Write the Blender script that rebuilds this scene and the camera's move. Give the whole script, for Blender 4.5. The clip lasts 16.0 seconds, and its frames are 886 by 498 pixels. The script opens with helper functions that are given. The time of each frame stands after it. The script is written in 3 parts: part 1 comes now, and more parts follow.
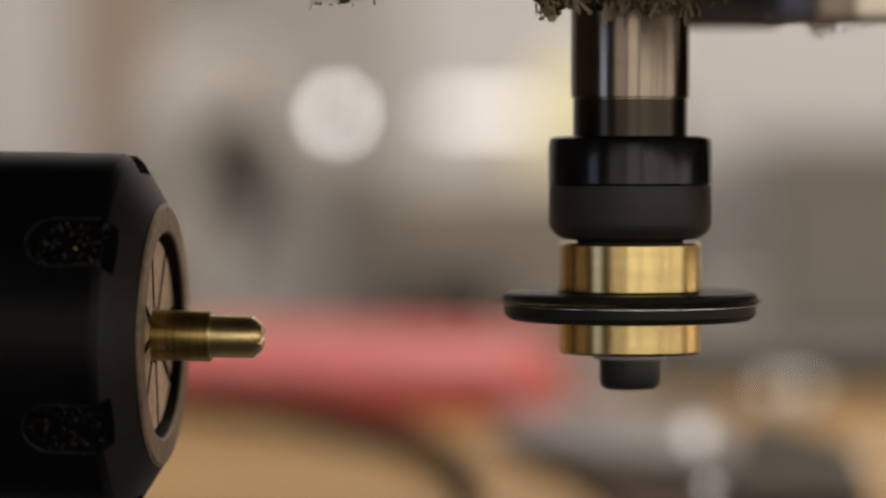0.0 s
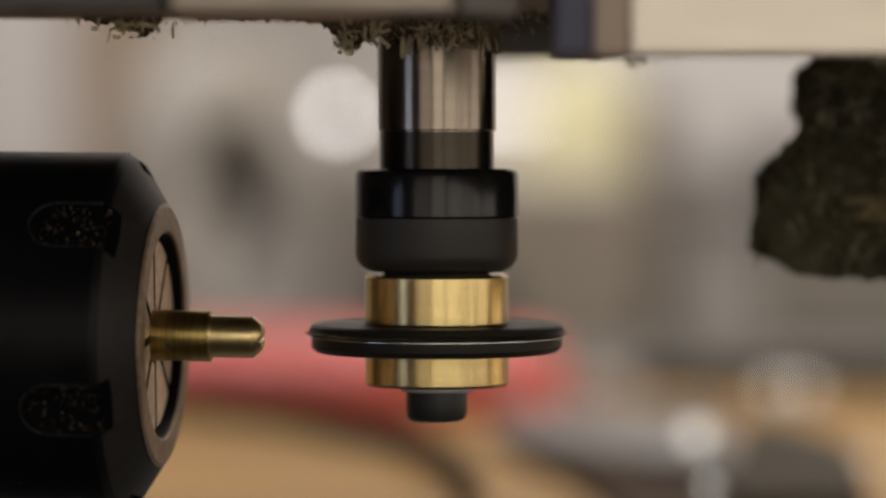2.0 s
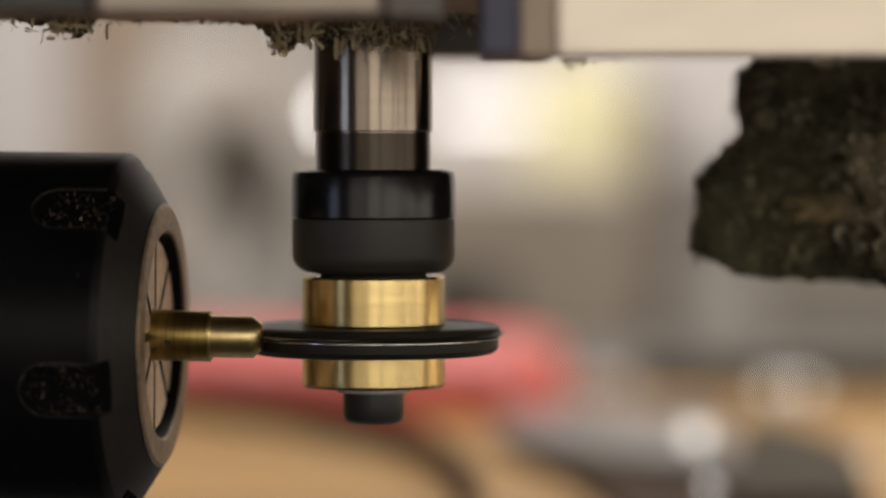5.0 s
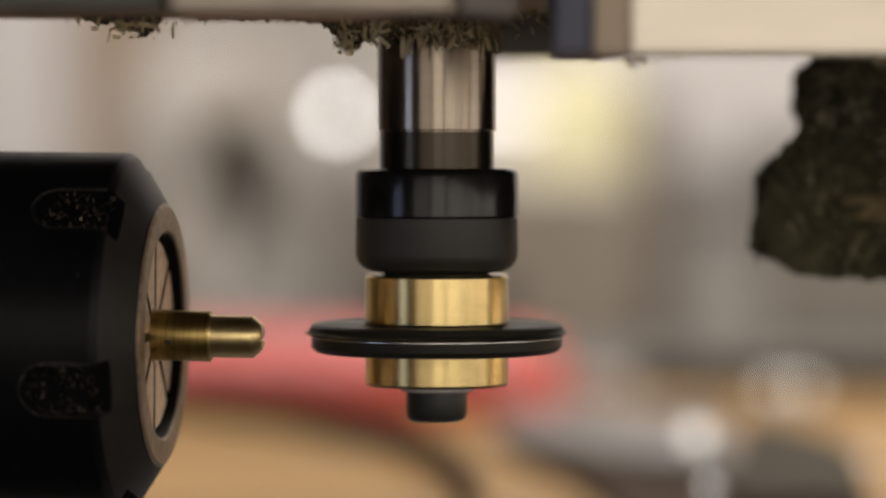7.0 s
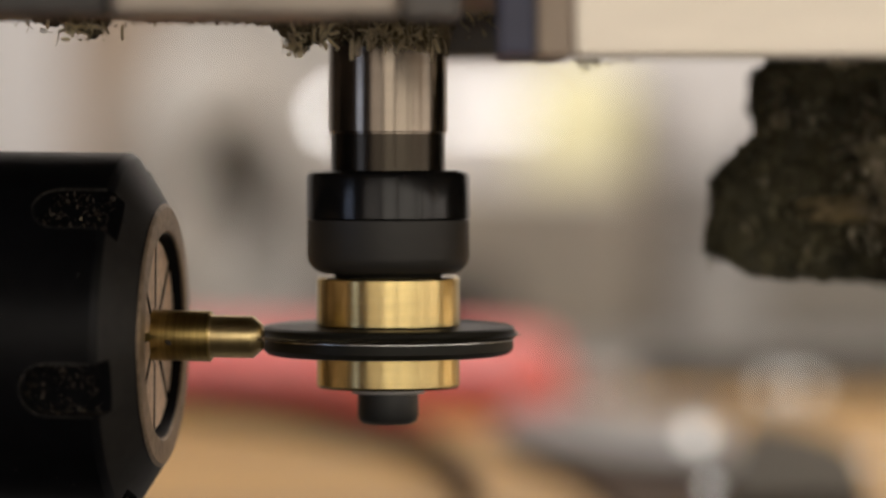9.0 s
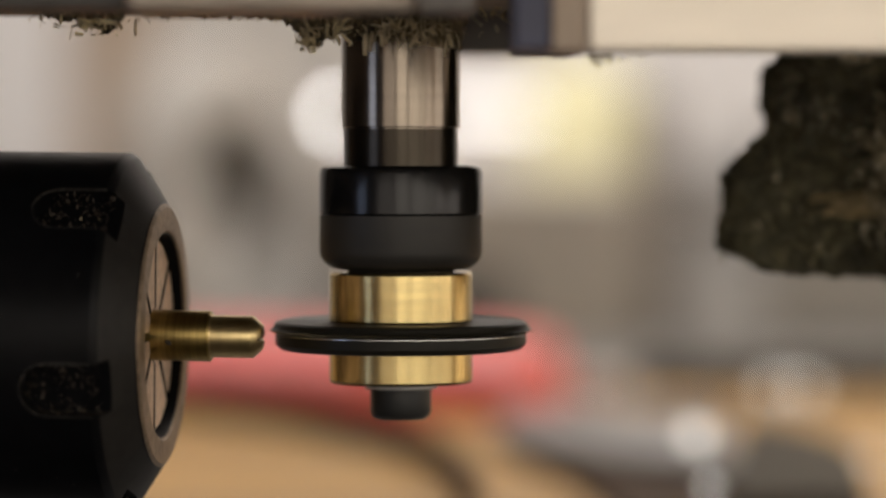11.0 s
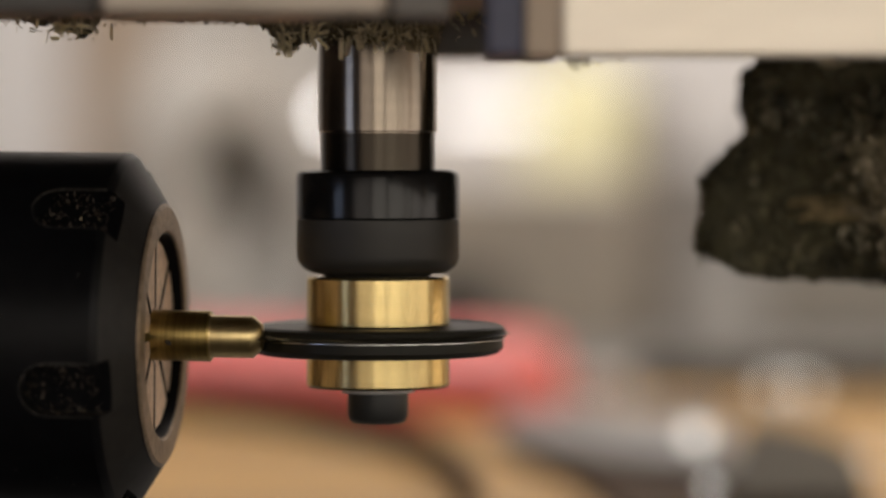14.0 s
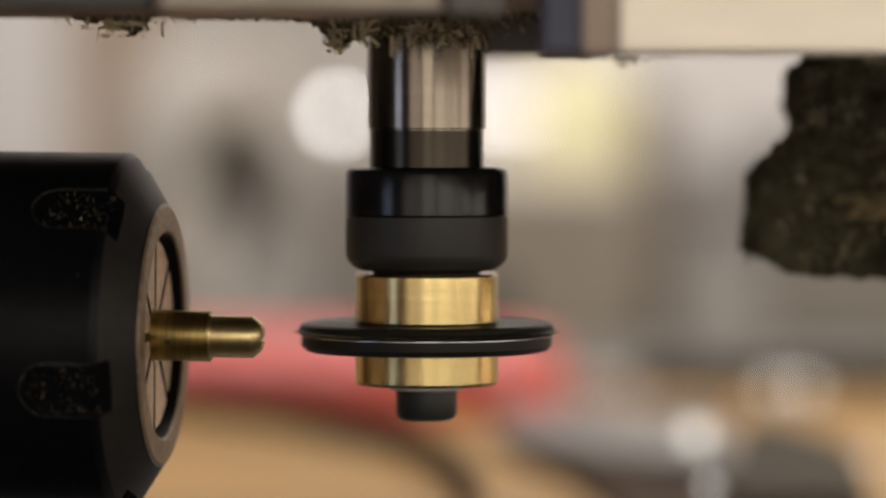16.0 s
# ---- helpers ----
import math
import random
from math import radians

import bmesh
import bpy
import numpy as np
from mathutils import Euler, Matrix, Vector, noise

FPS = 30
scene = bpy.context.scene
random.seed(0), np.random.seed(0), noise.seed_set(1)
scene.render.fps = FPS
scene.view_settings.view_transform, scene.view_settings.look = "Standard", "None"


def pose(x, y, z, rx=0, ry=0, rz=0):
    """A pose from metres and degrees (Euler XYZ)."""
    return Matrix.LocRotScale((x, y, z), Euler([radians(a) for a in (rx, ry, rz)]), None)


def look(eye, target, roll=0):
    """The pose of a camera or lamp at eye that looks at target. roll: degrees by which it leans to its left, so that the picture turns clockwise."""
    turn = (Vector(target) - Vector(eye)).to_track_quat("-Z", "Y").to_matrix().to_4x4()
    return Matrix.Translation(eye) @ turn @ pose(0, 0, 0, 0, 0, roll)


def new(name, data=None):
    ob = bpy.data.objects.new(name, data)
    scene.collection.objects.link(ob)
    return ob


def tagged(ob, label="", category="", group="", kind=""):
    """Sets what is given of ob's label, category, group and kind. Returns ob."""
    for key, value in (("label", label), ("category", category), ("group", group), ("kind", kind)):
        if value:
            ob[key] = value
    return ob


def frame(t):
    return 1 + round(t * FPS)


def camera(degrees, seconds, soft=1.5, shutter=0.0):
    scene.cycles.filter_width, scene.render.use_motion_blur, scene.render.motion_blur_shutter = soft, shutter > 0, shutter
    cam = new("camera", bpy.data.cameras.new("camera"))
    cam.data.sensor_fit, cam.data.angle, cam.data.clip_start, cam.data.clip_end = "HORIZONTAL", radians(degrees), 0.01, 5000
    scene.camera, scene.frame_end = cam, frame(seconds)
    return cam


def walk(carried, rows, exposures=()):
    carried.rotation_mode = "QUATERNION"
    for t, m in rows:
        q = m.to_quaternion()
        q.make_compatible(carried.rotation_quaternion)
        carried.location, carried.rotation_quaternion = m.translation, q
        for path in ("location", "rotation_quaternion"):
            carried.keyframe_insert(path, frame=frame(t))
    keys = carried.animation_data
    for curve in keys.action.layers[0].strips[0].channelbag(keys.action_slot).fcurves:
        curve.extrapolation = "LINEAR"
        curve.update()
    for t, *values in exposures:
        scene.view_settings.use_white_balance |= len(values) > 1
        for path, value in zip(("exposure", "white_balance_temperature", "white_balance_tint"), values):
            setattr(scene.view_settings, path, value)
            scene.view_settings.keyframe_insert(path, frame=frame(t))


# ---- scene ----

# camera: a long lens on a tripod in front of a small bench-top mill
EYE = (0.0, -0.463, 0.075)
cam = camera(14.88, 16.0, 2.4, 0.5)
cam.data.dof.use_dof = True
cam.data.dof.focus_distance = 0.461
cam.data.dof.aperture_fstop = 7.7
STILL = look(EYE, (0.0, 0.0, 0.0610))
walk(cam, [(0.0, STILL), (16.0, STILL)], [(0.0, -0.28), (1.6, -0.28), (2.05, -0.26), (2.5, 0.01), (16.0, 0.02)])

# ---- world and light ----
MM = 0.001
world = bpy.data.worlds.new("world")
scene.world = world
world.use_nodes = True
wt = world.node_tree
sky = wt.nodes.new("ShaderNodeTexSky")
sky.sky_type = 'NISHITA'
sky.sun_disc = False
sky.sun_elevation, sky.sun_rotation = radians(35), radians(120)
wt.nodes["Background"].inputs["Strength"].default_value = 0.1
wt.links.new(sky.outputs["Color"], wt.nodes["Background"].inputs["Color"])


def area_lamp(name, eye, target, w, h, watts, colour):
    data = bpy.data.lights.new(name, 'AREA')
    data.shape, data.size, data.size_y, data.energy, data.color = 'RECTANGLE', w, h, watts, colour
    ob = new(name, data)
    ob.matrix_basis = look(eye, target)
    return ob


# daylight through the windows behind the camera and to its right, and an added fill light over the far bench
area_lamp("window_light", (0.89, -1.77, 0.17), (0.89, 0.0, 0.17), 2.22, 0.94, 13.5, (1.0, 0.92, 0.80))
area_lamp("window_light", (-0.71, -1.77, 0.17), (-0.71, 0.0, 0.17), 0.82, 0.94, 2.5, (1.0, 0.90, 0.80))
area_lamp("window_light", (2.07, -0.835, 0.20), (0.0, -0.835, 0.20), 1.71, 0.90, 7.6, (1.0, 0.92, 0.82))
area_lamp("window_light", (2.07, 0.90, 0.20), (0.0, 0.90, 0.20), 1.10, 0.90, 6.0, (1.0, 0.80, 0.56))
area_lamp("window_light", (-2.07, -1.375, 0.20), (0.0, -1.375, 0.20), 0.62, 0.90, 4.6, (0.58, 0.71, 1.0))
area_lamp("overhead_fill_light", (0.20, 1.05, 1.5), (0.14, 1.2, 0.0), 1.2, 0.4, 28, (1.0, 0.965, 0.93))


# ---- materials ----
def mat(name, colour, rough=0.5, metal=0.0, vary=0.25, scale=200.0, bump=0.0, bump_scale=900.0, stretch=(1, 1, 1), second=None, spec=0.5, aniso=0.0):
    """A surface with a fine grain and broad stains; scale is per metre."""
    m = bpy.data.materials.new(name)
    m.use_nodes = True
    nt = m.node_tree
    b = nt.nodes["Principled BSDF"]
    b.inputs["Metallic"].default_value = metal
    b.inputs["Specular IOR Level"].default_value = spec
    b.inputs["Anisotropic"].default_value = aniso
    co = nt.nodes.new("ShaderNodeTexCoord")
    mp = nt.nodes.new("ShaderNodeMapping")
    mp.inputs["Scale"].default_value = stretch
    nt.links.new(co.outputs["Object"], mp.inputs["Vector"])
    n1 = nt.nodes.new("ShaderNodeTexNoise")
    n1.inputs["Scale"].default_value, n1.inputs["Detail"].default_value = scale, 6
    n2 = nt.nodes.new("ShaderNodeTexNoise")
    n2.inputs["Scale"].default_value, n2.inputs["Detail"].default_value = scale * 0.13, 3
    for n in (n1, n2):
        nt.links.new(mp.outputs["Vector"], n.inputs["Vector"])
    mix = nt.nodes.new("ShaderNodeMath")
    mix.operation = 'ADD'
    half = nt.nodes.new("ShaderNodeMath")
    half.operation = 'MULTIPLY'
    half.inputs[1].default_value = 0.5
    nt.links.new(n1.outputs["Fac"], mix.inputs[0])
    nt.links.new(n2.outputs["Fac"], mix.inputs[1])
    nt.links.new(mix.outputs[0], half.inputs[0])
    ramp = nt.nodes.new("ShaderNodeValToRGB")
    lo = second or tuple(c * (1 - vary) for c in colour)
    hi = tuple(min(1, c * (1 + vary * 0.6)) for c in colour)
    ramp.color_ramp.elements[0].position, ramp.color_ramp.elements[1].position = 0.36, 0.64
    ramp.color_ramp.elements[0].color = (*lo, 1)
    ramp.color_ramp.elements[1].color = (*hi, 1)
    nt.links.new(half.outputs[0], ramp.inputs["Fac"])
    nt.links.new(ramp.outputs["Color"], b.inputs["Base Color"])
    rr = nt.nodes.new("ShaderNodeMapRange")
    rr.inputs["To Min"].default_value, rr.inputs["To Max"].default_value = max(0.02, rough - 0.08), min(1, rough + 0.08)
    nt.links.new(n2.outputs["Fac"], rr.inputs["Value"])
    nt.links.new(rr.outputs["Result"], b.inputs["Roughness"])
    if bump:
        n3 = nt.nodes.new("ShaderNodeTexNoise")
        n3.inputs["Scale"].default_value, n3.inputs["Detail"].default_value = bump_scale, 4
        nt.links.new(mp.outputs["Vector"], n3.inputs["Vector"])
        bp = nt.nodes.new("ShaderNodeBump")
        bp.inputs["Strength"].default_value, bp.inputs["Distance"].default_value = bump, 0.0003
        nt.links.new(n3.outputs["Fac"], bp.inputs["Height"])
        nt.links.new(bp.outputs["Normal"], b.inputs["Normal"])
    return m


def glow(name, colour, strength, body=1.0):
    m = bpy.data.materials.new(name)
    m.use_nodes = True
    b = m.node_tree.nodes["Principled BSDF"]
    b.inputs["Base Color"].default_value = (*(q * body for q in colour), 1)
    b.inputs["Emission Color"].default_value = (*colour, 1)
    b.inputs["Emission Strength"].default_value = strength
    return m


BLACK_OXIDE = mat("black_oxide_steel", (0.0055, 0.0055, 0.0065), 0.36, 0.0, 0.4, 350, 0.08, 2500, spec=0.14)
BLACK_SATIN = mat("black_satin_steel", (0.038, 0.035, 0.031), 0.5, 0.0, 0.3, 500, 0.1, 3000)
SATIN_CONE = mat("satin_cone_steel", (0.020, 0.018, 0.016), 0.5, 0.0, 0.35, 500, 0.1, 3000, spec=0.28)
BLACK_POLISHED = mat("black_polished_steel", (0.024, 0.023, 0.023), 0.19, 0.6, 0.3, 300, 0.0)
COLLET_GREY = mat("ground_collet_steel", (0.76, 0.58, 0.43), 0.45, 0.4, 0.3, 700, 0.1, 3000)
FACE_GREY = mat("worn_black_face", (0.33, 0.255, 0.185), 0.45, 0.8, 0.4, 900, 0.1, 3000)
BRASS = mat("turned_brass", (0.46, 0.34, 0.125), 0.3, 1.0, 0.3, 90, 0.06, 400, (25, 1, 1))
BRASS_BRIGHT = mat("fresh_brass", (0.74, 0.575, 0.285), 0.32, 1.0, 0.1, 60, 0.05, 400, (25, 1, 1))
BRASS_RING = mat("turned_brass_ring", (0.67, 0.525, 0.245), 0.19, 1.0, 0.12, 60, 0.06, 400, (1, 1, 25))
CHROME = mat("bright_steel_shank", (0.225, 0.187, 0.150), 0.17, 1.0, 0.12, 60, 0.03, 400, (1, 1, 12))
MIRROR_STEEL = mat("polished_steel", (0.85, 0.86, 0.88), 0.12, 1.0, 0.05, 300)
STEEL = mat("plain_steel", (0.6, 0.59, 0.57), 0.25, 1.0, 0.15, 300)
CUTTER = mat("dark_cutter_steel", (0.018, 0.016, 0.011), 0.46, 0.0, 0.3, 300, 0.05, 1500, spec=0.24)
SCREW_BLACK = mat("black_screw", (0.022, 0.022, 0.021), 0.45, 0.0, 0.3, 600, 0.1, 2500)
ALUMINIUM = mat("pale_aluminium", (0.92, 0.84, 0.73), 0.42, 0.7, 0.06, 60, 0.1, 900, (1, 1, 8))
ALU_GREY = mat("grey_aluminium", (0.46, 0.40, 0.34), 0.45, 0.6, 0.2, 80)
DARK_PLATE = mat("dark_plate", (0.085, 0.078, 0.073), 0.5, 0.0, 0.3, 80)
WORN_PLATE = mat("worn_grey_plate", (0.22, 0.20, 0.185), 0.5, 0.0, 0.3, 80)
BLUE_DARK = mat("blue_black_plastic", (0.075, 0.080, 0.140), 0.45, 0.0, 0.3, 90)
SWARF = mat("brass_swarf", (0.50, 0.41, 0.25), 0.38, 0.6, 0.6, 900)
SWARF_PALE = mat("pale_chips", (0.88, 0.73, 0.50), 0.5, 0.0, 0.4, 900)
MATTED = mat("matted_swarf", (0.17, 0.135, 0.085), 0.6, 0.15, 0.8, 420, 0.6, 1800, second=(0.018, 0.015, 0.010))
SWARF_DARK = mat("dark_swarf", (0.092, 0.081, 0.045), 0.65, 0.1, 0.75, 260, 0.5, 1500)
CRUMB_BROWN = mat("crumb_brown", (0.050, 0.038, 0.028), 0.5, 0.0, 0.6, 900, spec=0.3)
WORN_LIT_EDGE = mat("worn_lit_edge", (0.08, 0.073, 0.065), 0.4, 0.5, 0.6, 1500)
WOOD = mat("bench_wood", (0.56, 0.298, 0.060), 0.55, 0.0, 0.6, 22, 0.1, 200, (1, 8, 8))
WALL = mat("wall_paint", (0.88, 0.835, 0.81), 0.8, 0.0, 0.08, 6)
DARK_WALL = mat("dark_wall_paint", (0.105, 0.085, 0.07), 0.8, 0.0, 0.15, 6)
CEILING = mat("ceiling_boards", (0.20, 0.18, 0.16), 0.8, 0.0, 0.15, 6)
FLOOR = mat("concrete", (0.25, 0.24, 0.23), 0.8, 0.0, 0.2, 8)
GREY_PAINT = mat("grey_machine_paint", (0.65, 0.615, 0.57), 0.55, 0.0, 0.12, 20)
GREY_TOP = mat("grey_steel_top", (0.20, 0.19, 0.175), 0.5, 0.0, 0.2, 20)
WHITE_PAINT = mat("white_paint", (0.80, 0.77, 0.73), 0.5, 0.0, 0.05, 20)
TAUPE = mat("taupe_card", (0.68, 0.61, 0.515), 0.7, 0.0, 0.12, 20)
BROWN = mat("brown_board", (0.58, 0.45, 0.34), 0.6, 0.0, 0.2, 20)
RED = mat("red_rubber", (0.97, 0.175, 0.15), 0.45, 0.0, 0.12, 60, spec=0.5)
CASE_BLACK = mat("case_plastic", (0.085, 0.070, 0.050), 0.68, 0.0, 0.35, 60, spec=0.08)
DARK_RUBBER = mat("dark_rubber", (0.03, 0.028, 0.026), 0.5, 0.0, 0.2, 60)
DARK_BROWN = mat("dark_brown", (0.085, 0.055, 0.036), 0.8, 0.0, 0.3, 60, spec=0.08)
LAMP_GLOW = glow("lamp_glow", (1.0, 0.97, 0.95), 9.0)
YELLOW_GLOW = glow("warm_lamp_glow", (0.97, 0.85, 0.50), 0.70, 0.3)


# ---- mesh helpers ----
def part(name, bm, material, parent=None, label="", smooth=True, angle=22):
    me = bpy.data.meshes.new(name)
    bmesh.ops.recalc_face_normals(bm, faces=bm.faces[:])
    bm.to_mesh(me)
    bm.free()
    me.materials.append(material)
    if smooth:
        me.shade_smooth()
        me.set_sharp_from_angle(angle=radians(angle))
    ob = new(name, me)
    ob.parent = parent
    if label:
        tagged(ob, label)
    return ob


def thing(name, label, category, m=None, kind="", group=""):
    ob = new(name)
    ob.empty_display_size = 0.005
    if m is not None:
        ob.matrix_basis = m
    return tagged(ob, label, category, group, kind)


def box(x0, x1, y0, y1, z0, z1, bevel=0.0, bm=None, seg=2):
    own = bm is None
    bm = bm or bmesh.new()
    r = bmesh.ops.create_cube(bm, size=1.0, matrix=Matrix.LocRotScale(((x0 + x1) / 2, (y0 + y1) / 2, (z0 + z1) / 2), None, (x1 - x0, y1 - y0, z1 - z0)))
    if bevel and own:
        bmesh.ops.bevel(bm, geom=bm.edges[:], offset=bevel, segments=seg, profile=0.5, affect='EDGES')
    return bm


def turned(profile, axis="z", n=96, bm=None):
    """A solid of revolution: profile is (radius, height) in millimetres from one end to the other, closed at radius 0."""
    bm = bm or bmesh.new()
    rings = []
    for r, h in profile:
        ring = []
        count = 1 if r == 0 else n
        for i in range(count):
            a = 2 * math.pi * i / n
            p = (r * math.cos(a), r * math.sin(a), h)
            if axis == "x":
                p = (h, r * math.cos(a), r * math.sin(a))
            elif axis == "y":
                p = (r * math.cos(a), h, r * math.sin(a))
            ring.append(bm.verts.new(Vector(p) * MM))
        rings.append(ring)
    if profile[0] == profile[-1]:
        bmesh.ops.delete(bm, geom=rings[-1], context='VERTS')
        rings[-1] = rings[0]
    for a, b in zip(rings, rings[1:]):
        for i in range(n):
            j = (i + 1) % n
            if len(a) == 1 and len(b) == 1:
                continue
            if len(a) == 1:
                bm.faces.new((a[0], b[i], b[j]))
            elif len(b) == 1:
                bm.faces.new((a[i], a[j], b[0]))
            else:
                bm.faces.new((a[i], a[j], b[j], b[i]))
    return bm


def carve(ob, cutters):
    """Cuts the cutters' meshes out of ob's mesh for good."""
    cut = new("cutter_block", cutters)
    cut.parent = ob.parent
    mod = ob.modifiers.new("cut", 'BOOLEAN')
    mod.operation, mod.solver, mod.object = 'DIFFERENCE', 'EXACT', cut
    bpy.context.view_layer.update()
    dg = bpy.context.evaluated_depsgraph_get()
    me = bpy.data.meshes.new_from_object(ob.evaluated_get(dg))
    ob.modifiers.remove(mod)
    old = ob.data
    ob.data = me
    me.name = old.name
    bpy.data.objects.remove(cut)
    me.shade_smooth()
    me.set_sharp_from_angle(angle=radians(30))


def chips(name, spots, material, parent, size=(0.5, 2.0), seed=1, label="", curl=0.4, wide=(0.06, 0.26)):
    """Many small curled slivers: spots give (x, y, z, spread x, y, z, count) in millimetres."""
    rnd = random.Random(seed)
    vs, fs = [], []
    for sx, sy, sz, dx, dy, dz, count in spots:
        for _ in range(count):
            p = Vector((sx + rnd.gauss(0, dx), sy + rnd.gauss(0, dy), sz - min(abs(rnd.gauss(0, dz)), 1.9 * dz)))
            e = Euler((rnd.uniform(0, 6.3), rnd.uniform(0, 6.3), rnd.uniform(0, 6.3))).to_matrix()
            ln, w = rnd.uniform(*size), rnd.uniform(*wide)
            bend = rnd.uniform(-1, 1) * curl
            base = len(vs)
            for i in range(4):
                u = (i / 3 - 0.5) * ln
                off = bend * ((i / 3 - 0.5) ** 2) * ln * 2
                ww = w * (1 - 0.6 * abs(i / 3 - 0.5))
                for v, t in ((-ww, 0), (ww, 0), (0, ww * 0.45)):
                    vs.append((p + e @ Vector((u, v, off + t))) * MM)
            for i in range(3):
                q = base + 3 * i
                for a, b in ((0, 1), (1, 2), (2, 0)):
                    fs.append((q + a, q + b, q + 3 + b, q + 3 + a))
            fs.append((base, base + 1, base + 2))
            fs.append((base + 9, base + 11, base + 10))
    me = bpy.data.meshes.new(name)
    me.from_pydata([tuple(v) for v in vs], [], fs)
    me.materials.append(material)
    ob = new(name, me)
    ob.parent = parent
    tagged(ob, label, kind="stuff")
    return ob


# ---- the room ----
def slab(name, x0, x1, y0, y1, z0, z1, material, label, category):
    ob = part(name, box(x0, x1, y0, y1, z0, z1), material, None, label, False)
    return tagged(ob, label, category, kind="structure")


slab("floor", -2.2, 2.2, -2.0, 2.2, -1.0, -0.9, FLOOR, "grey concrete workshop floor", "floor")
slab("ceiling", -2.2, 2.2, -2.0, 2.2, 1.6, 1.7, CEILING, "dark boarded workshop ceiling", "ceiling")
slab("wall_north", -2.1, 2.1, 2.0, 2.1, -0.9, 1.6, WALL, "pale painted workshop wall", "wall")
slab("wall_south", -2.1, 2.1, -1.9, -1.8, -0.9, 1.6, DARK_WALL, "dark painted workshop wall", "wall")
slab("wall_west", -2.2, -2.1, -1.9, 2.1, -0.9, 1.6, DARK_WALL, "dark painted workshop wall", "wall")
slab("wall_east", 2.1, 2.2, -1.9, 2.1, -0.9, 1.6, WALL, "pale painted workshop wall", "wall")


def bench():
    b = thing("workbench", "tan wooden workbench top with a worn surface", "workbench")
    part("worktop", box(-1.0, 1.2, -0.75, 0.575, -0.04, 0.0, 0.003), WOOD, b)
    for x in (-0.9, 1.1):
        for y in (-0.65, 0.5):
            part("leg", box(x - 0.04, x + 0.04, y - 0.04, y + 0.04, -0.9, -0.04, 0.003), WOOD, b)
    c = thing("steel_bench", "low grey steel bench behind the wooden one", "workbench")
    part("worktop", box(-1.2, 1.2, 0.62, 1.95, -0.05, -0.01, 0.003), GREY_TOP, c)
    for x in (-1.1, 1.1):
        for y in (0.7, 1.85):
            part("leg", box(x - 0.03, x + 0.03, y - 0.03, y + 0.03, -0.9, -0.05, 0.003), GREY_TOP, c)


bench()

# ---- the collet chuck and the brass pin; local x runs along its axis, 0 at the nut's front face ----
YAW = -6.5
CHUCK = pose(-0.0384, 0.0026, 0.04907, 0, 0.7, YAW)


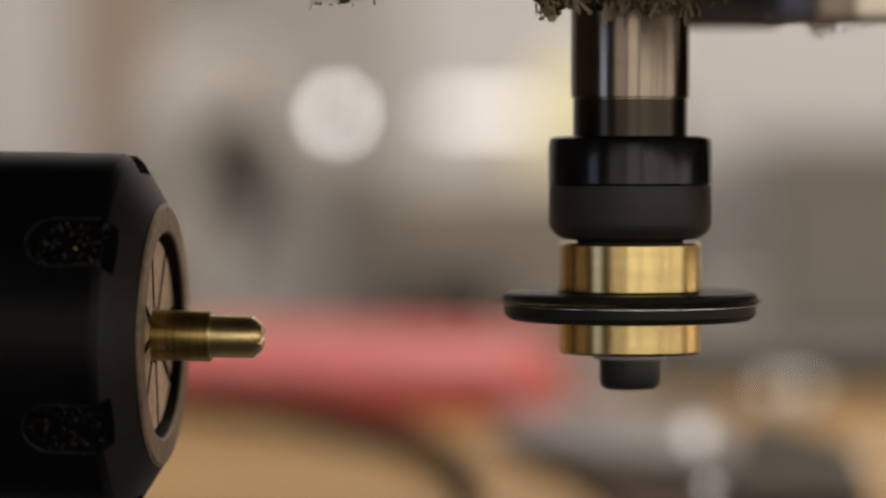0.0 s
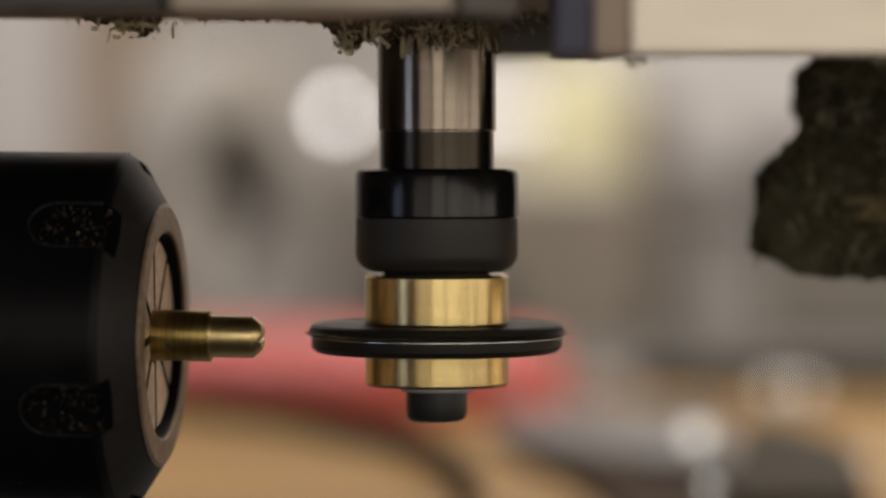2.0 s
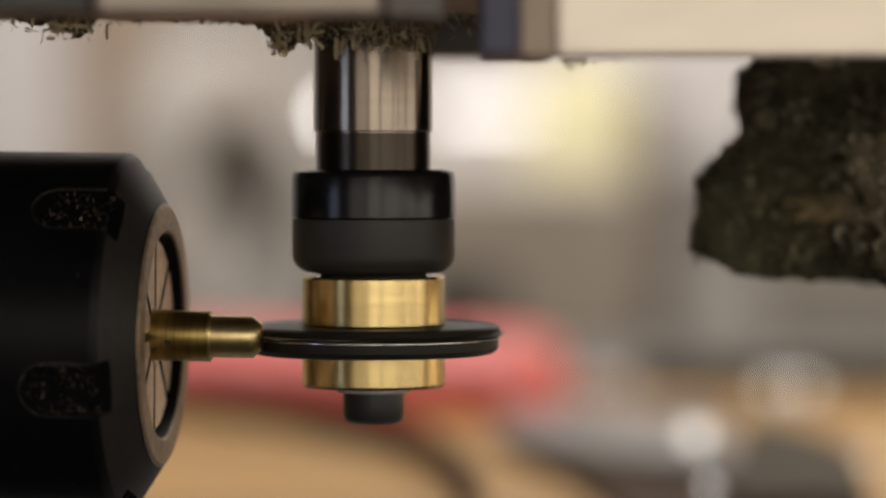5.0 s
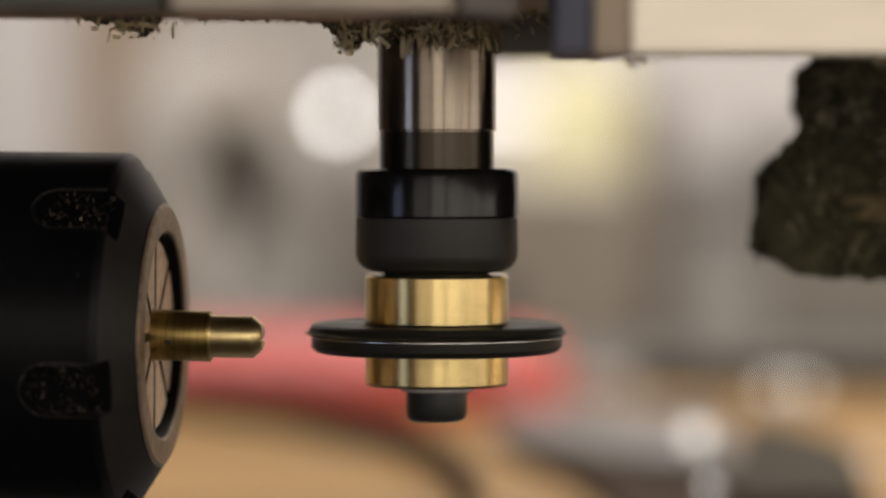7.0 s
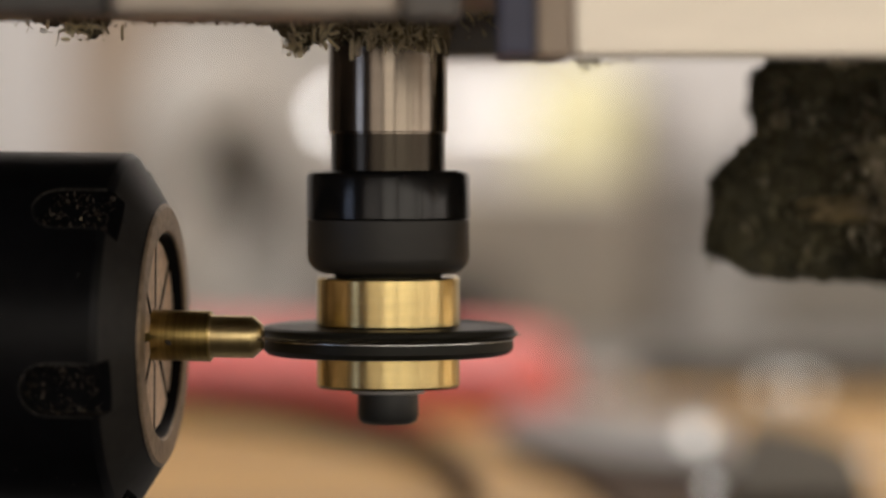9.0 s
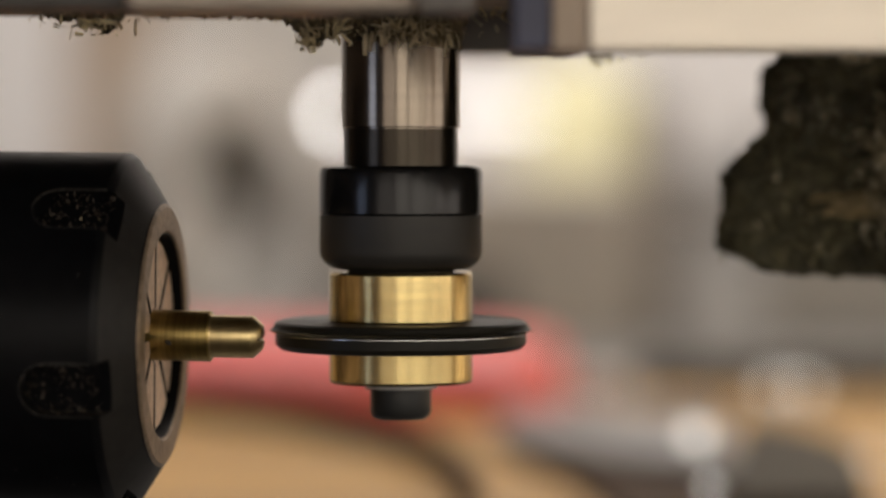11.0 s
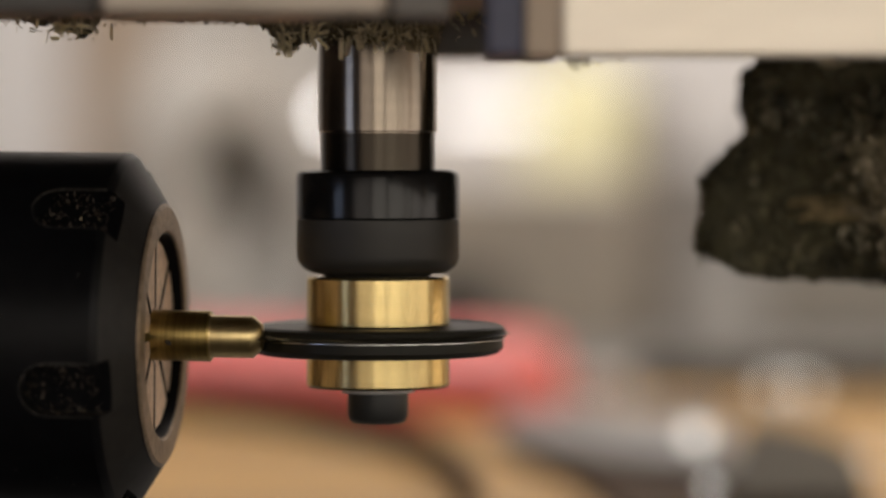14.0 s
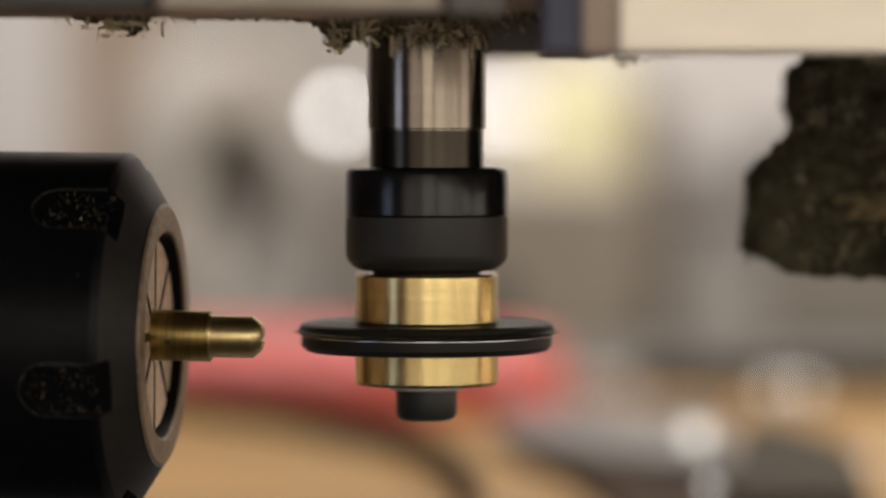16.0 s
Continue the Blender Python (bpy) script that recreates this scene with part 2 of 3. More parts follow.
def collet_chuck():
    c = thing("collet_chuck", "black slotted collet chuck holding a brass pin", "chuck", CHUCK)
    nut = part("clamping_nut", turned([(14.0, -20), (14.0, 0.0), (18.0, 0.0), (18.3, -0.25), (24.2, -4.0), (25.0, -5.0), (25.0, -24.4), (24.4, -25.0), (16.0, -25.0), (14.0, -20)], "x", 128), BLACK_OXIDE, c, "black oxide nut with six worn slots")
    bm = bmesh.new()
    for k in range(6):
        a = radians(60 * k + 44.4)
        one = bmesh.new()
        outline = [(3.0, -3.6), (-10.8, -3.6)] + [(-10.8 - 3.6 * math.sin(radians(q)), -3.6 * math.cos(radians(q))) for q in range(15, 180, 15)] + [(-10.8, 3.6), (3.0, 3.6)]
        low = [one.verts.new((x * MM, y * MM, 0.0221)) for x, y in outline]
        top = [one.verts.new((x * MM, y * MM, 0.0300)) for x, y in outline]
        one.faces.new(low)
        one.faces.new(top)
        for i in range(len(outline)):
            j = (i + 1) % len(outline)
            one.faces.new((low[i], low[j], top[j], top[i]))
        bmesh.ops.recalc_face_normals(one, faces=one.faces[:])
        one.transform(Matrix.Rotation(a, 4, 'X'))
        tmp = bpy.data.meshes.new("slot")
        one.to_mesh(tmp)
        one.free()
        bm.from_mesh(tmp)
        bpy.data.meshes.remove(tmp)
    me = bpy.data.meshes.new("slots")
    bm.to_mesh(me)
    bm.free()
    carve(nut, me)
    nut.data.materials.append(SATIN_CONE)
    for f in nut.data.polygons:
        r = math.hypot(f.center.y, f.center.z)
        if f.normal.x > 0.7 and f.normal.x < 0.95 and 0.0182 < r < 0.0243 and f.center.x > -0.0041:
            f.material_index = 1
    part("front_ring", turned([(14.2, -0.3), (14.2, 0.2), (14.5, 0.35), (17.6, 0.3), (18.1, 0.0), (18.1, -0.3), (14.2, -0.3)], "x", 128), FACE_GREY, c, "grey worn front face of the nut")
    for k in range(8):
        a0, a1 = radians(45 * k), radians(45 * k + 45)
        bm = bmesh.new()
        rows = []
        for r, h in ((3.55, -12), (3.55, -1.6), (3.9, -1.2), (13.0, -1.2), (13.5, -1.7), (13.5, -12)):
            rows.append([bm.verts.new(Vector((h, r * math.sin(q), r * math.cos(q))) * MM) for q in np.linspace(a0 + math.asin(0.60 / r), a1 - math.asin(0.60 / r), 9)])
        for p, q in zip(rows, rows[1:] + rows[:1]):
            for i in range(8):
                bm.faces.new((p[i], p[i + 1], q[i + 1], q[i]))
        for i in (0, 8):
            bm.faces.new([row[i] for row in rows])
        jaw = part("collet_jaw", bm, COLLET_GREY, c)
        # the two slit walls of each jaw take the dark brown colour
        jaw.data.materials.append(CRUMB_BROWN)
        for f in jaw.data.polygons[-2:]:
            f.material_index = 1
    part("chuck_body", turned([(0, -25), (19, -25), (19, -27), (22, -27.5), (22, -60), (0, -60)], "x", 64), BLACK_OXIDE, c)
    rnd = random.Random(5)
    for name, m, count in (("slot_swarf", CRUMB_BROWN, 190), ("slot_fleck", SWARF, 6)):
        spots = []
        for k in range(6):
            a = radians(60 * k + 44.4)
            for _ in range(count):
                x, w, r = rnd.uniform(-14.4, -4.0), rnd.uniform(-3.1, 3.1), 22.05 + rnd.uniform(0, 0.6)
                edge = rnd.random() < 0.4
                if edge:
                    w, r = math.copysign(3.4, w), rnd.uniform(22.2, 24.0)
                spots.append((x, -r * math.sin(a) + w * math.cos(a), r * math.cos(a) + w * math.sin(a), 0.05, 0.05, 0.05, 1))
        chips(name, spots, m, c, (0.2, 0.8), 7 + count, "fine swarf stuck in the slots")
    # worn rims of the slots, the light they catch put into a paler colour
    outline = [(-4.9, -3.6), (-8.0, -3.6), (-10.8, -3.6)] + [(-10.8 - 3.6 * math.sin(radians(q)), -3.6 * math.cos(radians(q))) for q in range(15, 180, 15)] + [(-10.8, 3.6), (-8.0, 3.6), (-4.9, 3.6)]
    for k in range(6):
        bm = bmesh.new()
        rows = []
        for x, w in outline:
            cx = max(x, -10.8)
            d = Vector((x - cx, w)).normalized() * rnd.uniform(0.05, 0.2)
            row = []
            for ex, ew, r in ((x, w, 24.6), (x, w, 25.03), (x + d.x, w + d.y, 25.02), (x + d.x, w + d.y, 24.8)):
                a = radians(60 * k + 44.4) + math.asin(ew / 25.0)
                row.append(bm.verts.new(Vector((ex, -r * math.sin(a), r * math.cos(a))) * MM))
            rows.append(row)
        for p, q in zip(rows, rows[1:]):
            for i in range(3):
                bm.faces.new((p[i], p[i + 1], q[i + 1], q[i]))
        part("worn_lit_rim", bm, WORN_LIT_EDGE, c)
    dust = []
    for _ in range(14):
        a, x = radians(rnd.uniform(20, 160)), rnd.uniform(-23, -5)
        dust.append((x, -25.02 * math.sin(a), 25.02 * math.cos(a), 0.0, 0.0, 0.0, 1))
    chips("dust", dust, ALU_GREY, c, (0.04, 0.09), 21, "specks of metal dust")
    return c


def brass_pin():
    p = thing("brass_pin", "stepped brass pin with a chamfered tip held in the chuck", "pin", CHUCK)
    part("pin_shank", turned([(0, -10), (3.5, -10), (3.5, 6.55), (3.3, 6.75), (0, 6.8)], "x", 64), BRASS, p)
    nose = part("pin_nose", turned([(0, 6.0), (3.05, 6.0), (3.05, 6.8), (2.9, 7.0), (2.9, 12.45), (2.85, 12.6), (1.75, 13.75), (1.65, 13.8), (0, 13.8)], "x", 64), BRASS_BRIGHT, p, "freshly turned brass nose")
    bm = bmesh.new()
    vs = [bm.verts.new(Vector(v) * MM) for y in (-4.0, 4.0) for v in ((13.3, y, -0.25), (14.5, y, 0.40), (14.5, y, -0.90))]
    for f in ((0, 1, 2), (5, 4, 3), (0, 3, 4, 1), (1, 4, 5, 2), (2, 5, 3, 0)):
        bm.faces.new([vs[i] for i in f])
    bmesh.ops.recalc_face_normals(bm, faces=bm.faces[:])
    me = bpy.data.meshes.new("notch")
    bm.to_mesh(me)
    bm.free()
    carve(nose, me)
    bm = bmesh.new()
    bmesh.ops.create_icosphere(bm, subdivisions=2, radius=1.0, matrix=Matrix.LocRotScale((0.0013, -0.00338, -0.0008), Euler((0.24, 0.5, 0)), (0.00055, 0.0002, 0.00035)))
    part("stuck_chip", bm, CRUMB_BROWN, p, "dark chip stuck at the root of the pin")
    return p


def index_head():
    h = thing("index_head", "black index head on the wooden bench", "index head")
    part("housing", box(-0.030, 0.030, -0.032, 0.032, -0.040, 0.036, 0.004), BLACK_SATIN, h)
    part("foot", box(-0.036, 0.036, -0.045, 0.045, -0.04307, -0.040, 0.002), BLACK_SATIN, h)
    h.matrix_basis = pose(-0.0384 - 0.090 * math.cos(radians(6.5)), 0.0026 + 0.090 * math.sin(radians(6.5)), 0.04907, 0, 0, YAW)


chuck = collet_chuck()
pin = brass_pin()
index_head()
# out-of-view plate, added so that undersides reflect something dark
tagged(part("dark_under_plate", box(-0.30, 0.30, -0.30, 0.165, 0.0, 0.006, 0.001), DARK_PLATE), "unseen dark grey plate added on the bench to darken reflections", "base plate")


# ---- the milling head; local x and y are 0 on the tool's axis, local z is world z ----
def block_front(x, z, c):
    """Depth of the block's front at (x, z): wavy, with a sloping ledge low down."""
    y = 13.0 + 3.0 * (1 - c) - 2.5 * math.sin(c * 9.0)
    slope = 68.0 - 0.16 * max(0.0, 66.0 - x)
    ledge = min(1.0, max(0.0, (slope - z) / 2.0)) * min(1.0, max(0.0, (x - 53.0) / 8.0))
    return y - 6.0 * ledge + 0.55 * max(0.0, slope - 2.5 - z) * ledge


def block_place(x, y, z):
    """Where the block hangs behind the tool."""
    return 1.031 * x - 0.75, y + 14.0, 75.0 + (z - 75.0) * 1.031


def caked_lump():
    """A block thick with swarf, hanging under the head's body: its edge steps out downwards."""
    edge = [(55.0, 45.6), (60.3, 45.4), (64.4, 46.2), (68.9, 46.2), (70.9, 47.7), (72.5, 49.4), (74.6, 50.5), (77.0, 52.7), (79.9, 51.6), (83.9, 51.9), (85.6, 54.0), (90.0, 54.4)]
    under = [(45.0, 60.2), (49.4, 58.9), (51.6, 57.3), (57.0, 56.8), (73.6, 55.7), (112.0, 53.0)]
    bm = box(0.0, 1.0, 0.0, 1.0, 0.0, 1.0)
    bmesh.ops.subdivide_edges(bm, edges=bm.edges[:], cuts=74, use_grid_fill=True)
    for v in bm.verts:
        z = 58.0 + 30.6 * v.co.z
        left = np.interp(z, [e[0] for e in edge], [e[1] for e in edge])
        x = 0.5 + left + (112.0 - left) * v.co.x ** 1.3
        low = np.interp(x, [e[0] for e in under], [e[1] for e in under])
        z = low + (90.2 - low) * v.co.z
        deep = 26.0 * v.co.y
        x += 0.075 * deep * (1 - v.co.x)
        y = block_front(x, z, v.co.x) * (1 - v.co.y) + (13.0 + deep) * v.co.y
        p = Vector(block_place(x, y, z))
        n = noise.noise_vector(p * 0.22) * 1.3 + noise.noise_vector(p * 0.7) * 1.0 + noise.noise_vector(p * 1.9) * 0.5 + noise.noise_vector(p * 4.2) * 0.22
        n.x *= 0.6
        if v.co.z > 0.97:
            n.z = 0.0
        v.co = (p + n) * MM
    return bm


CLUMP = (88.0, 21.0, 70.0), (16.5, 21.0, 15.0)


def swarf_clump():
    """A rounded clump of brass swarf on the block's near end."""
    bm = bmesh.new()
    bmesh.ops.create_icosphere(bm, subdivisions=6, radius=1.0)
    for v in bm.verts:
        p = Vector([c + r * q for c, r, q in zip(*CLUMP, v.co)])
        n = noise.noise_vector(p * 0.11) * 6.0 + noise.noise_vector(p * 0.3) * 2.4 + noise.noise_vector(p * 0.6) * 1.2 + noise.noise_vector(p * 1.3) * 0.7 + noise.noise_vector(p * 3.0) * 0.35
        v.co = (p + n) * MM
    return bm


def swarf_mat():
    """The matted swarf that hangs under the plates: its lower edge runs in clumps."""
    low = [(-49.5, 93.6), (-48.3, 92.8), (-45, 92.3), (-42, 91.9), (-40.2, 90.6), (-38.5, 91.6), (-37.3, 93.6), (-34, 93.8), (-32, 92.9), (-28, 92.7), (-22, 93.0), (-16.5, 92.5), (-14, 91.2), (-12.5, 89.2), (-11.7, 88.4),
           (-10.5, 89.6), (-8.5, 90.4), (-7, 90.8), (-5, 89.5), (-3.7, 89.0), (-2, 90.2), (0, 91.0), (3, 90.8), (5, 89.5), (7, 88.6), (8.3, 88.4), (8.9, 91.5), (9.5, 94.6)]
    nx, nz = 420, 16
    vs, fs = [], []
    for i in range(nx + 1):
        x = -49.5 + 59.0 * i / nx
        bottom = np.interp(x, [q[0] for q in low], [q[1] for q in low])
        for k in range(2 * nz):
            a = k / (2 * nz) * 2 * math.pi
            u = 0.5 - 0.5 * math.cos(a)
            thick = 2.0 * math.sin(a) * (0.55 + 0.45 * u)
            p = Vector((0.984 * x, -18.0 - thick, 75.0 + 0.984 * (bottom + (95.4 - bottom) * u - 75.0)))
            n = noise.noise_vector(p * 0.45) * 0.5 + noise.noise_vector(p * 1.3) * 0.55 + noise.noise_vector(p * 3.1) * 0.4
            p.z -= 0.5 * (1 - u)
            vs.append((p + n * (0.35 + 0.65 * (1 - u))) * MM)
    ring = 2 * nz
    for i in range(nx):
        for k in range(ring):
            q = (k + 1) % ring
            fs.append((i * ring + k, i * ring + q, (i + 1) * ring + q, (i + 1) * ring + k))
    fs.append(tuple(range(ring)))
    fs.append(tuple(nx * ring + k for k in range(ring)))
    me = bpy.data.meshes.new("swarf_mat")
    me.from_pydata([tuple(v) for v in vs], [], fs)
    bm = bmesh.new()
    bm.from_mesh(me)
    bpy.data.meshes.remove(me)
    return bm


def milling_head():
    h = thing("milling_head", "milling head with swarf-caked clamp plates above a turning cutter", "milling head")
    # clamp plates, front to back
    part("front_plate", box(-0.120, -0.0327, -0.064, -0.046, 0.0912, 0.150, 0.0008), DARK_PLATE, h, "dark grey clamp plate")
    part("front_clamp", box(-0.0325, 0.0024, -0.065, -0.0452, 0.0909, 0.150, 0.0010), ALU_GREY, h, "dull aluminium clamp plate")
    part("clamp_end", box(0.0025, 0.0100, -0.0635, -0.0452, 0.0907, 0.150, 0.0010), WORN_PLATE, h, "dark end of the clamp")
    part("motor_block", box(0.0068, 0.0252, 0.0305, 0.050, 0.0886, 0.150, 0.0008), WORN_PLATE, h, "dark motor block")
    part("motor_cover", box(0.0143, 0.01895, -0.064, -0.045, 0.0862, 0.150, 0.0005), BLUE_DARK, h, "blue-black motor cover")
    part("clamp_strip", box(0.0190, 0.02335, -0.0642, -0.046, 0.0860, 0.150, 0.0004), mat("strip_grey", (0.46, 0.37, 0.29), 0.5, 0.3, 0.15, 80), h, "brownish metal strip")
    part("side_panel", box(0.0234, 0.180, -0.064, -0.0605, 0.0860, 0.150, 0.0005), ALUMINIUM, h, "pale aluminium side panel")
    part("spindle_housing", box(-0.120, 0.0230, -0.0448, 0.030, 0.0943, 0.150, 0.0010), DARK_PLATE, h)
    part("head_body", box(0.0256, 0.180, -0.0448, 0.062, 0.0903, 0.150, 0.0010), DARK_PLATE, h, "dark body of the head")
    # the turning spindle, drawn a little larger than nominal
    grow = 1.0238

    def tool(profile, n=96):
        return turned([(r * grow, 75.0 + (z - 75.0) * grow) for r, z in profile], "z", n)

    spin = part("spindle", tool([(0, 97), (8.1, 97), (8.1, 77.3), (8.0, 77.2), (7.75, 77.15), (7.75, 71.0), (0, 71.0)]), CHROME, h, "bright ground steel spindle")
    part("spindle_collar", tool([(0, 77.0), (7.79, 77.0), (7.79, 71.5), (0, 71.5)]), mat("browned_steel", (0.050, 0.041, 0.031), 0.24, 0.9, 0.2, 200), spin, "darkened collar of the spindle")
    part("collet_nut", tool([(0, 72.0), (10.2, 72.0), (10.9, 71.7), (11.15, 71.0), (11.15, 65.6), (10.9, 65.4), (11.0, 65.1), (0, 65.1)]), BLACK_POLISHED, spin, "glossy black upper half of the collet nut")
    part("nut_skirt", tool([(0, 65.3), (11.05, 65.3), (11.1, 60.3), (10.95, 59.6), (10.45, 58.85), (9.7, 58.3), (9.0, 58.0), (8.1, 57.85), (7.4, 57.78), (7.2, 57.52), (0, 57.52)]), BLACK_SATIN, spin, "satin black lower half of the collet nut")
    part("upper_bush", tool([(0, 57.5), (9.6, 57.5), (9.8, 57.2), (9.8, 51.0), (9.6, 50.6), (0, 50.6)]), BRASS_RING, spin, "turned brass bush")
    part("cutter", tool([(0, 50.75), (16.7, 50.75), (17.2, 50.5), (17.4, 49.95), (17.75, 49.6), (17.25, 49.3), (16.98, 49.22), (17.1, 49.1), (17.12, 47.7), (16.4, 47.05), (15.8, 46.9), (0, 46.9)], 144), CUTTER, spin, "dark round form cutter with a pointed rim")
    part("cutting_edge", tool([(17.05, 49.06), (17.1, 49.12), (17.16, 49.08), (17.17, 49.0), (17.05, 48.97), (17.05, 49.06)], 144), STEEL, spin, "bright worn edge of the cutter")
    for i in range(12):
        bm = bmesh.new()
        tip = [(17.2, -0.35, 49.55), (17.2, 0.5, 49.25), (17.2, 0.5, 49.85), (18.25, -0.3, 49.68), (18.2, -0.3, 49.48)]
        vs = [bm.verts.new(Vector((x * grow, y * grow, 75.0 + (z - 75.0) * grow)) * MM) for x, y, z in tip]
        for f in ((0, 1, 4), (0, 3, 2), (1, 2, 3, 4), (0, 4, 3), (0, 2, 1)):
            bm.faces.new([vs[q] for q in f])
        bm.transform(Matrix.Rotation(radians(30 * i), 4, 'Z'))
        part("cutter_tooth", bm, SWARF, spin, "", False)
    part("lower_bush", tool([(0, 47.0), (9.6, 47.0), (9.75, 46.8), (9.75, 42.8), (9.55, 42.45), (0, 42.45)]), BRASS_RING, spin, "turned brass bush")
    part("washer", tool([(0, 42.6), (4.9, 42.6), (5.0, 42.4), (5.0, 41.85), (4.85, 41.65), (0, 41.65)], 64), mat("pale_washer", (0.72, 0.70, 0.67), 0.45, 0.0, 0.1, 300), spin, "small pale washer")
    part("cap_screw", tool([(0, 41.9), (4.1, 41.9), (4.15, 41.6), (4.15, 38.6), (3.9, 37.9), (3.3, 37.5), (2.2, 37.45), (2.2, 39.5), (0, 39.5)], 64), SCREW_BLACK, spin, "black socket cap screw")
    # caked swarf
    part("caked_block", caked_lump(), SWARF_DARK, h, "dark block caked with fine swarf")
    part("swarf_mat", swarf_mat(), MATTED, h, "matted brown swarf under the plates", True, 60)
    fringe = []
    for x, w, depth, count in ((-48, 2.0, 0.8, 40), (-43.5, 2.6, 1.3, 90), (-40.3, 1.1, 2.0, 70), (-37.5, 1.2, 0.8, 25), (-30, 1.6, 0.6, 30), (-25, 2.5, 0.5, 25), (-19, 1.8, 0.7, 45), (-15.5, 1.3, 0.9, 50),
                               (-12.3, 0.8, 3.0, 90), (-10.0, 1.2, 2.2, 90), (-6.5, 1.8, 1.6, 130), (-3, 2.0, 2.2, 150), (1, 2.0, 2.4, 160), (4.5, 1.6, 2.6, 150), (6.4, 0.8, 2.8, 110), (8.0, 0.5, 1.6, 26)):
        fringe.append((0.984 * x, -18.2, 94.0 if x < 4 else 93.0, w, 2.6, depth * 0.86 + 0.55 if x < 4 else depth * 0.62 + 0.8, int(count * 1.9)))
    chips("swarf_fringe", fringe, SWARF, h, (0.3, 1.7), 2, "brass swarf clinging under the plates", 0.6, (0.04, 0.16))
    chips("flake_swarf", [(-12.4, -20.2, 90.4, 0.5, 0.3, 0.6, 3), (-9.2, -20.2, 90.8, 0.7, 0.4, 0.5, 3), (-11.3, -20.2, 88.6, 0.9, 0.4, 0.4, 5), (-4.2, -20.2, 89.3, 1.6, 0.4, 0.8, 7), (1.5, -20.2, 91.0, 2.5, 0.4, 0.8, 7), (6.4, -20.2, 89.6, 1.2, 0.4, 1.0, 6), (-40.3, -20.2, 91.7, 2.2, 0.4, 0.8, 6)], SWARF_PALE, h, (1.8, 3.2), 31, "pale swarf flakes", 0.2, (0.3, 0.6))
    chips("pale_swarf", [(-41.3, -19.6, 91.9, 3.0, 2, 1.2, 26), (-11.8, -19.6, 91.4, 1.2, 1, 2.0, 16), (-8.3, -19.6, 91.7, 1.6, 1, 1.4, 18), (-0.5, -19.6, 91.7, 2.6, 1, 1.8, 44), (5.1, -19.6, 91.2, 0.7, 1, 1.4, 18), (65.0, 25, 88.3, 1.2, 1.0, 0.9, 12)], SWARF_PALE, h, (0.9, 2.4), 4, "pale curled chips", 0.15, (0.12, 0.42))
    chips("panel_swarf", [(28.3, 18, 88.4, 1.0, 2, 1.0, 35), (32.5, 18, 88.2, 1.4, 2, 0.5, 12), (13, 0, 93.9, 2.5, 3, 2.0, 30)], SWARF_PALE, h, (0.5, 1.8), 6, "chips under the head's body")
    rnd = random.Random(9)

    def on_block(count, x0, x1, z0, z1, proud):
        out = []
        for _ in range(count):
            z = rnd.uniform(z0, z1)
            x = rnd.uniform(max(x0, np.interp(z, [60, 62.5, 70.5, 79, 87], [46.5, 46.5, 48.0, 52.8, 54.6])), x1)
            c = max(0.0, (x - 49.0) / 63.0) ** 0.77
            out.append((*block_place(x, block_front(x, z, c) + rnd.uniform(-proud, 0.4), z), 0.3, 0.4, 0.3, 1))
        return out

    chips("block_swarf", on_block(1300, 46.0, 95.0, 58.5, 87.5, 0.9), mat("olive_swarf", (0.26, 0.225, 0.125), 0.5, 0.2, 0.7, 260), h, (0.6, 2.2), 11, "dark matted swarf")
    chips("clump_swarf", on_block(50, 59.0, 62.5, 76.5, 81.5, 1.2) + on_block(60, 64.0, 70.0, 74.0, 79.0, 1.2) + on_block(45, 55.0, 57.0, 79.0, 85.0, 1.2) + on_block(50, 66.0, 76.0, 80.0, 87.0, 1.2), mat("grey_swarf", (0.52, 0.46, 0.32), 0.5, 0.3, 0.5, 400), h, (0.8, 2.4), 15, "grey clumps in the matted swarf")
    chips("ledge_swarf", on_block(650, 59.0, 69.0, 65.2, 67.9, 1.0), mat("ledge_brass", (0.60, 0.47, 0.25), 0.5, 0.4, 0.5, 600), h, (0.5, 1.8), 14, "brass chips lying on the ledge of the block")
    part("swarf_clump", swarf_clump(), mat("clump_brass", (0.46, 0.39, 0.235), 0.6, 0.2, 0.8, 300, 0.6, 1500, second=(0.09, 0.075, 0.04)), h, "rounded clump of brass swarf", True, 60)
    spots = []
    for _ in range(1500):
        d = Vector((rnd.gauss(-0.3, 1), -abs(rnd.gauss(0, 1)), rnd.gauss(0, 1))).normalized()
        spots.append((*[c + r * q * 1.03 for c, r, q in zip(*CLUMP, d)], 1.8, 1.2, 1.8, 1))
    chips("clump_brass_swarf", spots[:900], SWARF, h, (0.6, 2.0), 41, "brass chips matted on the clump")
    chips("clump_pale_swarf", spots[900:], SWARF_PALE, h, (0.5, 1.6), 42, "bright flecks on the clump", 0.3, (0.1, 0.35))
    chips("brass_swarf", on_block(300, 68.5, 95.0, 60.0, 86.0, 2.0) + on_block(30, 50.0, 70.0, 60.0, 86.0, 1.0) + on_block(160, 66.0, 74.0, 60.0, 80.0, 2.0), SWARF_PALE, h, (0.6, 1.9), 12, "brass flecks in the matted swarf")
    return h, spin


head, spindle = milling_head()


